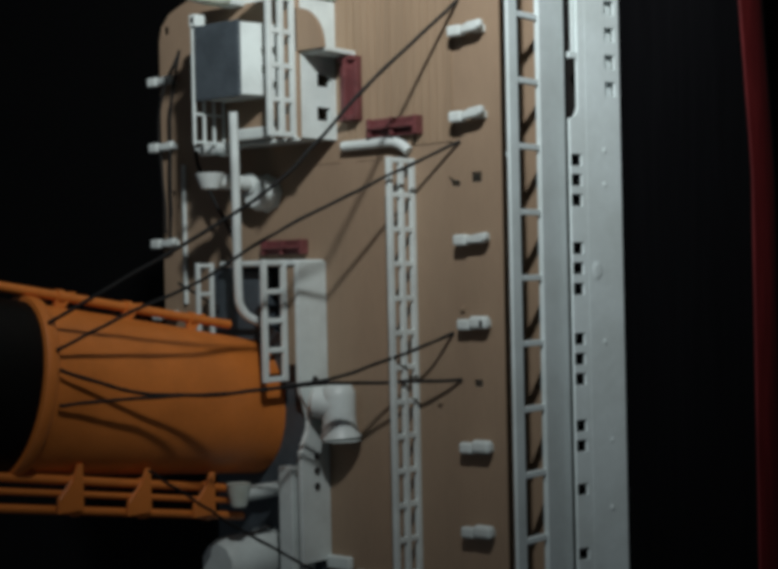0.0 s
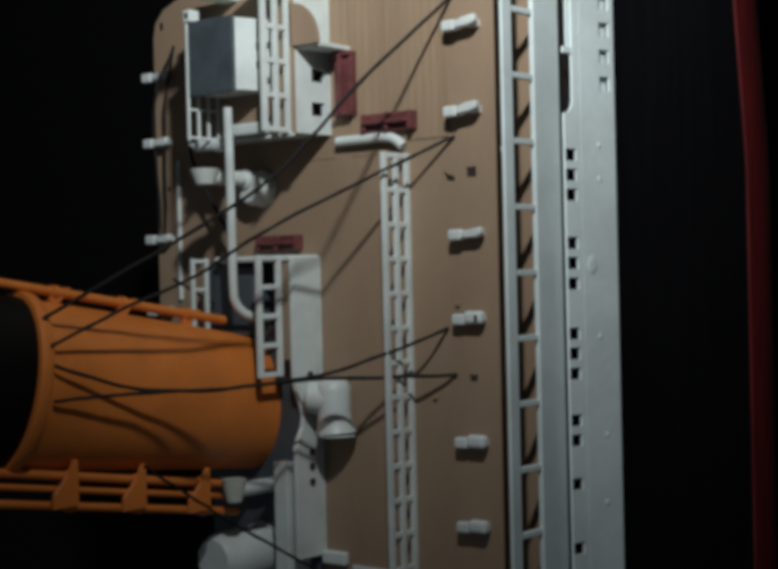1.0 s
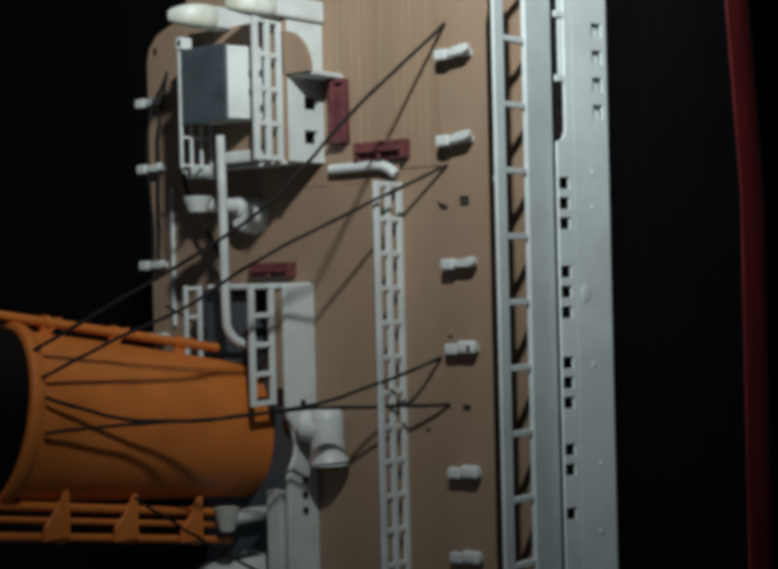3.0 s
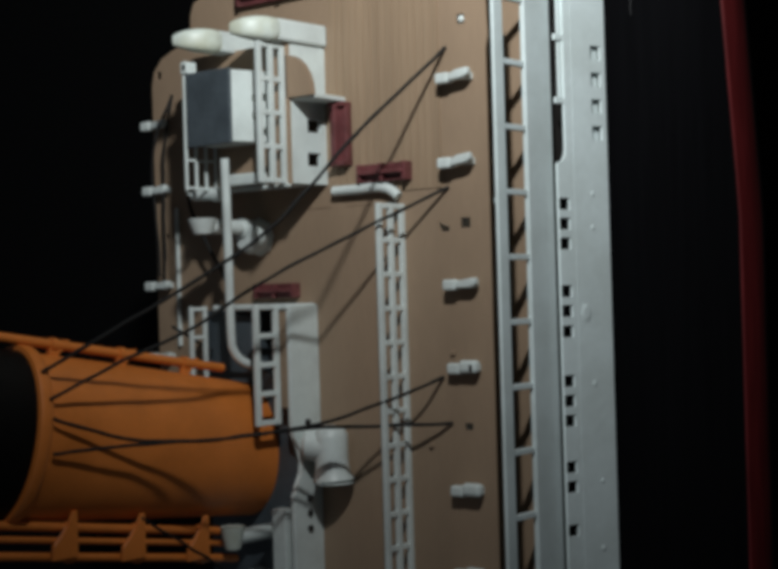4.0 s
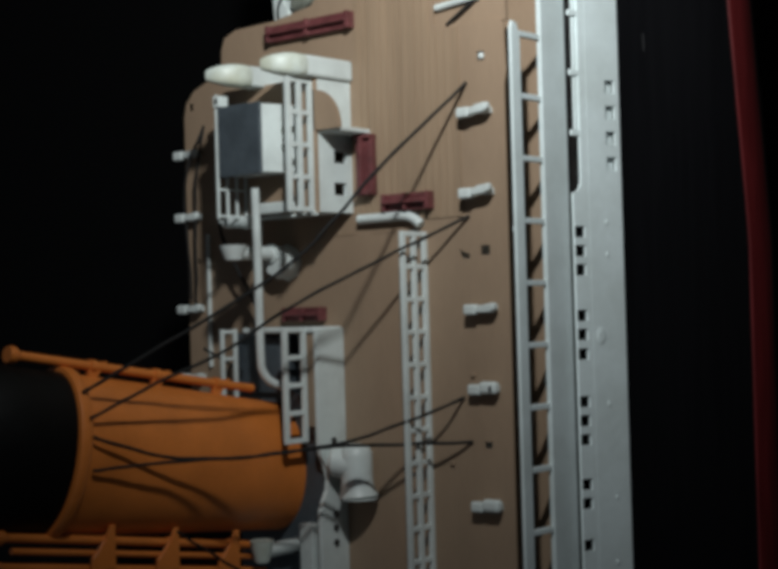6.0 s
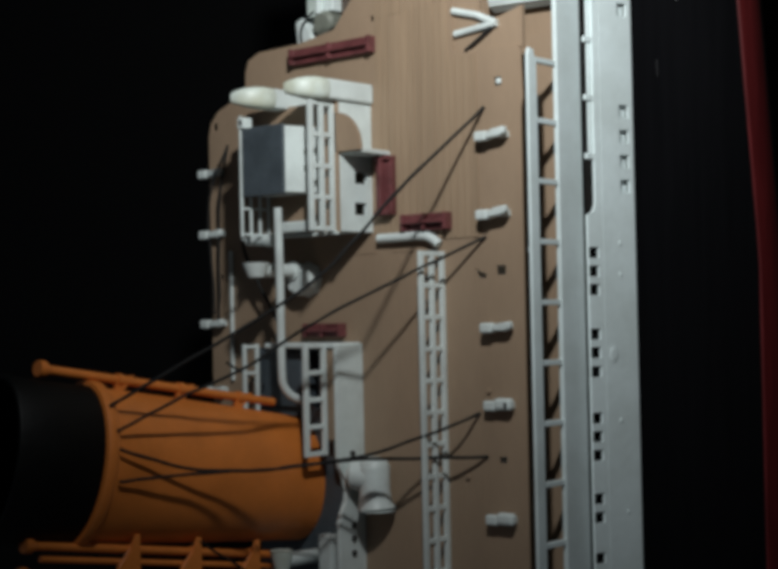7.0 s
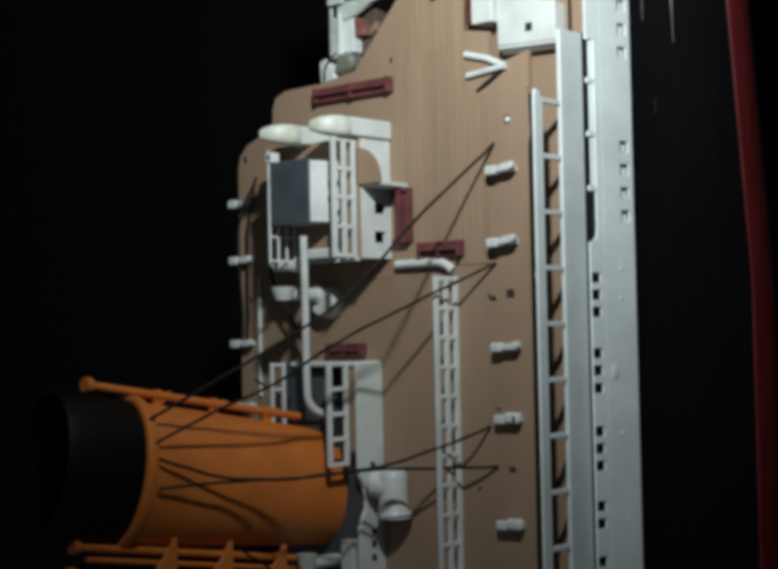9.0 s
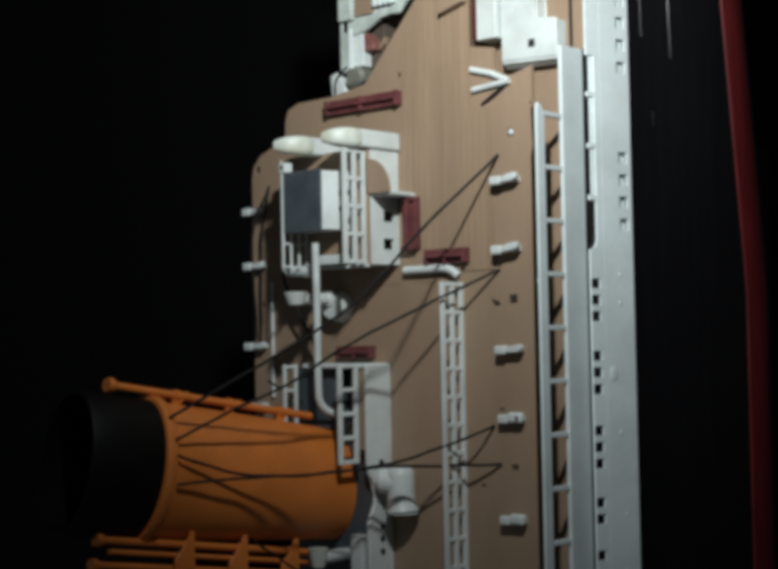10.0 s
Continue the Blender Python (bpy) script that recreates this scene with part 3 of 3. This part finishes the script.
def fan_unit():
    """A fan casing lying along the deck, with a motor boss and a flared mouth."""
    base = thing("fan_unit", 12, -27, 0, "white fan casing with a flared mouth on the deck", "ventilator")
    x, z = 9.1, 2.9
    line = [(x - 0.3, -23.0, z), (x - 0.3, -23.3, z), (x - 0.2, -24.0, z), (x - 0.1, -25.2, z), (x, -28, z), (x + 0.1, -29.8, z), (x + 0.2, -31.2, z), (x + 0.3, -32.1, z), (x + 0.3, -32.5, z), (x + 0.3, -31.9, z)]
    smooth(part("casing", rod(line, [1.2, 2.0, 2.65, 2.9, 2.75, 2.8, 3.1, 3.5, 3.4, 2.4], 28), WHITE, base))
    smooth(part("motor", rod([(8.8, -26.6, 3.0), (6.2, -26.3, 4.0), (5.2, -26.1, 4.8), (4.8, -26.1, 5.0)], [2.8, 2.7, 2.5, 1.8], 24), WHITE, base, "white round motor boss"))
    part("bedplate", box(7.8, 10.4, -30.6, -24.4, 0, 0.8, 0.2), WHITE, base)
    for k in range(4):
        part("mouth_bar", box(7.9 + k * 0.9, 8.2 + k * 0.9, -32.2, -31.9, 1.3, 4.2, 0.06), GREY, base)


fan_unit()

long_pipe = [(-1.6, 21.6, 15.2), (-2.6, 10, 14), (-4.4, -3, 12.2), (-5.1, -8, 11.4), (-5.3, -10, 10.9), (-5.0, -11.8, 9.6), (-4.4, -12.8, 7.6), (-4.2, -13, 5.4)]
smooth(solid("exhaust_pipe", rod(curve_through(long_pipe, 5), 0.75, 16), WHITE, "long white pipe bending down to the funnel casing", "pipe"))
smooth(solid("deck_pipe", rod(curve_through([(9.6, 15.9, 0.9), (15, 15.9, 1.0), (20, 15.9, 1.0), (22.2, 15.2, 1.0), (23.4, 14.2, 0.9)], 4), 0.85, 14), WHITE, "short white pipe lying on the deck beside a bench", "pipe"))
smooth(solid("roof_pipe", rod([(-14.3, 16.4, 10.3), (-9.4, 16.3, 10.3), (-9.3, 16.3, 10.3), (-7.4, 16.3, 10.3)], [0.95, 0.95, 1.25, 1.25], 14), WHITE, "short white pipe lying on the deckhouse roof edge", "pipe"))
solid("fender_bar", box(-30.2, -29.7, -10, 15.4, 0, 0.8, 0.12), WHITE, "thin white bar along the far side of the deck", "bar")
railing(-16.6, -3.2, 3, 4.9, 6.6, 3.2, 1, "white single-row railing beside the funnel", thick=0.75)
railing(-9.95, 35.9, 4, 4.65, 9.3, 6.7, 3, "thin white three-row railing beside the grey-roofed house", thick=0.5)
bench(-8.8, 0, -1.6, 0.9, 0, 2.4)
solid("roof_chest", box(-6.5, 2.2, 17.4, 19.4, 9.0, 10.6, 0.4), WHITE, "white chest along the roof edge", "chest")

# ---- the open deck beyond ----
strut = [(27.0, 54.4, 0.2), (32, 53.0, 0.2), (36.3, 51.0, 0.2)]
solid("deck_strut", rod(strut, 0.6, 8), WHITE, "white strut lying across the deck opening", "strut", "deck struts")
solid("deck_strut", rod([(27.4, 50.3, 0.2), (36.3, 51.0, 0.2)], 0.6, 8), WHITE, "white strut lying across the deck opening", "strut", "deck struts")
smooth(solid("stay", rod([(36.0, 50.8, 0.1), (33, 49, 0.4), (29.6, 47.2, 0.2)], 0.3, 8), THREAD, "dark thread end by the strut tip", "stay", "funnel stays"))


def wing_cab():
    """A cab with a narrow fore part and a wide aft part, under a sloping front edge."""
    base = thing("wing_cab", 33, 61, WELL, "white bridge-wing cab with a square window on the lower deck", "cab")
    plan = [(25.8, 57.9), (39.0, 57.3), (39.0, 64.4), (34.0, 64.8), (34.0, 84), (25.8, 84)]
    part("wall", prism(plan, WELL, -12.2, 0.25), WHITE, base)
    part("roof", prism([(25.6, 57.6), (39.2, 57.0), (39.2, 64.6), (34.2, 65.0), (34.2, 84.2), (25.6, 84.2)], -12.2, -11.5, 0.2), WHITE, base)
    bm = bmesh.new()
    lip = [[bm.verts.new(p) for p in row] for row in (((25.7, 57.7, -11.7), (39.1, 57.1, -11.7)), ((25.7, 57.1, -11.8), (39.1, 56.5, -11.8)), ((25.6, 56.2, -13.6), (39.3, 55.7, -13.6)), ((25.7, 57.7, -13.9), (39.1, 57.1, -13.9)))]
    for k in range(4):
        bm.faces.new((lip[k][0], lip[k][1], lip[(k + 1) % 4][1], lip[(k + 1) % 4][0]))
    bm.faces.new([row[0] for row in lip]), bm.faces.new([row[1] for row in lip])
    part("visor", bm, WHITE, base, "sloping white front edge")
    part("window", box(32.4, 34.0, 59.5, 61.1, -11.5, -11.38, 0.05), DARK, base, "dark square opening")


wing_cab()


def tall_locker():
    base = thing("deck_locker", 23, 72, WELL, "white deck locker with a red side stripe", "locker")
    part("body", box(20.4, 25.4, 62.4, 84, WELL, -10.0, 0.3), WHITE, base)
    part("stripe", box(19.6, 20.4, 62.8, 84, WELL + 1, -9.8, 0.15), RED, base, "red side stripe")


tall_locker()


def far_bridge():
    base = thing("bridge_wing", -10, 68, -14, "white bridge wing with pale slats and a dull red post", "bridge")
    part("outer_wall", box(-14.2, -11.4, 60, 96, -20, -6.0, 0.3), SAGE, base)
    # Added support; its brown puts the unlit sides of slat and block into colour.
    part("plinth", box(-11.3, -4.2, 60.6, 72, -20, -9.5, 0.2), BROWN, base, "added support, dark brown in place of the blocks' unlit sides")
    part("slat", box(-11.3, -10.6, 60.4, 69, -9.5, -5.4, 0.15), WHITE, base)
    part("inner_block", box(-10.5, -8.0, 60.8, 68.5, -9.5, -6.8, 0.3), WHITE, base)
    edge = [(-13.2, 68.4), (-10.5, 67.6), (-7.2, 68.0), (-4.6, 69.0), (-2.6, 70.4), (0.4, 70.6), (3.0, 70.4), (5.4, 73.0), (9, 77.5), (9, 96), (-13.2, 96)]
    part("platform", prism(edge, -7.0, -6.0, 0.3), SAGE, base, "pale greenish platform with an uneven edge")
    part("upper_wall", box(-13.4, -9.4, 70.8, 96, -6.0, -4.6, 0.3), SAGE, base)
    part("panel", box(-9.0, -4.0, 71.4, 96, -6.0, -5.3, 0.1), TAN, base, "tan floor panel")
    part("cabin", box(-3.4, 2.6, 72.6, 96, -6.0, -4.8, 0.2), WHITE, base)
    for k in range(4):
        part("slat", box(-3.0 + k * 1.5, -2.3 + k * 1.5, 72.4, 96, -4.85, -4.2, 0.1), WHITE, base)
    part("post", prism([(-8.0, 67.6), (-7.0, 67.9), (-4.9, 65.2), (-5.2, 64.0), (-7.8, 64.0)], -9.5, -6.9, 0.15), ROSE, base, "dull pinkish-red post")
    part("cheek", prism([(-4.7, 63.9), (-4.5, 65.3), (-2.8, 66.6), (-3.2, 65.0)], -9.5, -8.0, 0.1), TAN, base)


far_bridge()


def deck_bollard():
    base = thing("deck_winch", -13, 57, ADECK, "olive-grey winch hood with a white end block at the deck's corner", "winch")
    hood = [(-13.6, 57.2), (-12.6, 60.6), (-10.8, 61.4), (-8.2, 60.4), (-7.6, 58.6), (-9.0, 57.0), (-12.0, 56.2)]
    part("hood", prism(hood, ADECK, -6.0, 0.8), OLIVE, base, "olive-grey rounded hood")
    part("end_block", prism([(-18.0, 60.0), (-15.8, 60.6), (-13.9, 57.6), (-12.8, 55.6), (-15.6, 54.8), (-17.6, 55.2)], ADECK, -6.4, 0.5), WHITE, base)
    smooth(part("cable", rod(curve_through([(-15.8, 55.6, -6.0), (-15.4, 57.8, -5.6), (-14.0, 59.8, -5.6), (-12.2, 61.0, -5.9)], 4), 0.2, 8), THREAD, base))


deck_bollard()

# Block added to cast a wedge of shadow on the fore planks.
hatch = [(20.4, 66.0), (26.5, 67.6), (26.5, 76), (20.4, 76)]
solid("deck_hatch", prism(hatch, 0, 2.2, 0.15), TAN, "low tan block added for its shadow at the planked deck's fore edge", "hatch")

# ---- small marks on the deck ----
smooth(solid("deck_peg", rod([(36.2, 41.2, -1.6), (36.2, 41.2, -0.1), (36.2, 41.2, 0.15)], [0.55, 0.55, 0.3], 12), WHITE, "white peg sitting in a deck hole", "peg"))
for x0, x1 in ((0.6, 8.2), (11.6, 22.6)):
    tagged(part("deck_joint", box(x0, x1, 13.35, 13.5, -0.05, 0.12, 0.03), TAN), "fine raised joint across the tan deck", "joint", kind="structure")
for x, y in ((28.3, -25.7), (33.1, -11.0)):
    solid("deck_stub", box(x - 0.4, x + 0.4, y - 0.35, y + 0.35, 0, 0.5, 0.12), TAN, "tiny tan stub moulded on the deck", "stub", "deck stubs")

# ---- deck planks ----
def deck_planks():
    """Raised planks let into the boat deck, two lengths each, butted where the tongue begins."""
    rng = random.Random(4)
    deck = bpy.data.objects["boat_deck"]
    pitch, x = 1.55, 8.5
    while x < 30.5:
        tip = min(83, 55.2 + (x + 1.5) * 1.077 - 0.7) if x + pitch < 26.6 else 46.6
        butt = 55.6 + 0.07 * (x - 8.5)
        runs = [(15.2, min(butt, tip), 0.26)] + ([(butt, tip, 0.28)] if tip > butt + 1 else [])
        for y0, y1, high in runs:
            gap = rng.uniform(0.2, 0.36)
            top = high + rng.uniform(-0.03, 0.03)
            bm = prism([(x + gap, y0), (x + pitch, y0), (x + pitch, y1), (x + gap, y1)], 0.0, top)
            bm.verts.ensure_lookup_table()
            lean = rng.uniform(-0.14, -0.02)
            for v in bm.verts:
                if v.co.z > 0.01 and v.co.x > x + 0.5:
                    v.co.z = max(0.02, v.co.z + lean)
            part("plank", bm, TAN_PLANK, deck)
        x += pitch


deck_planks()
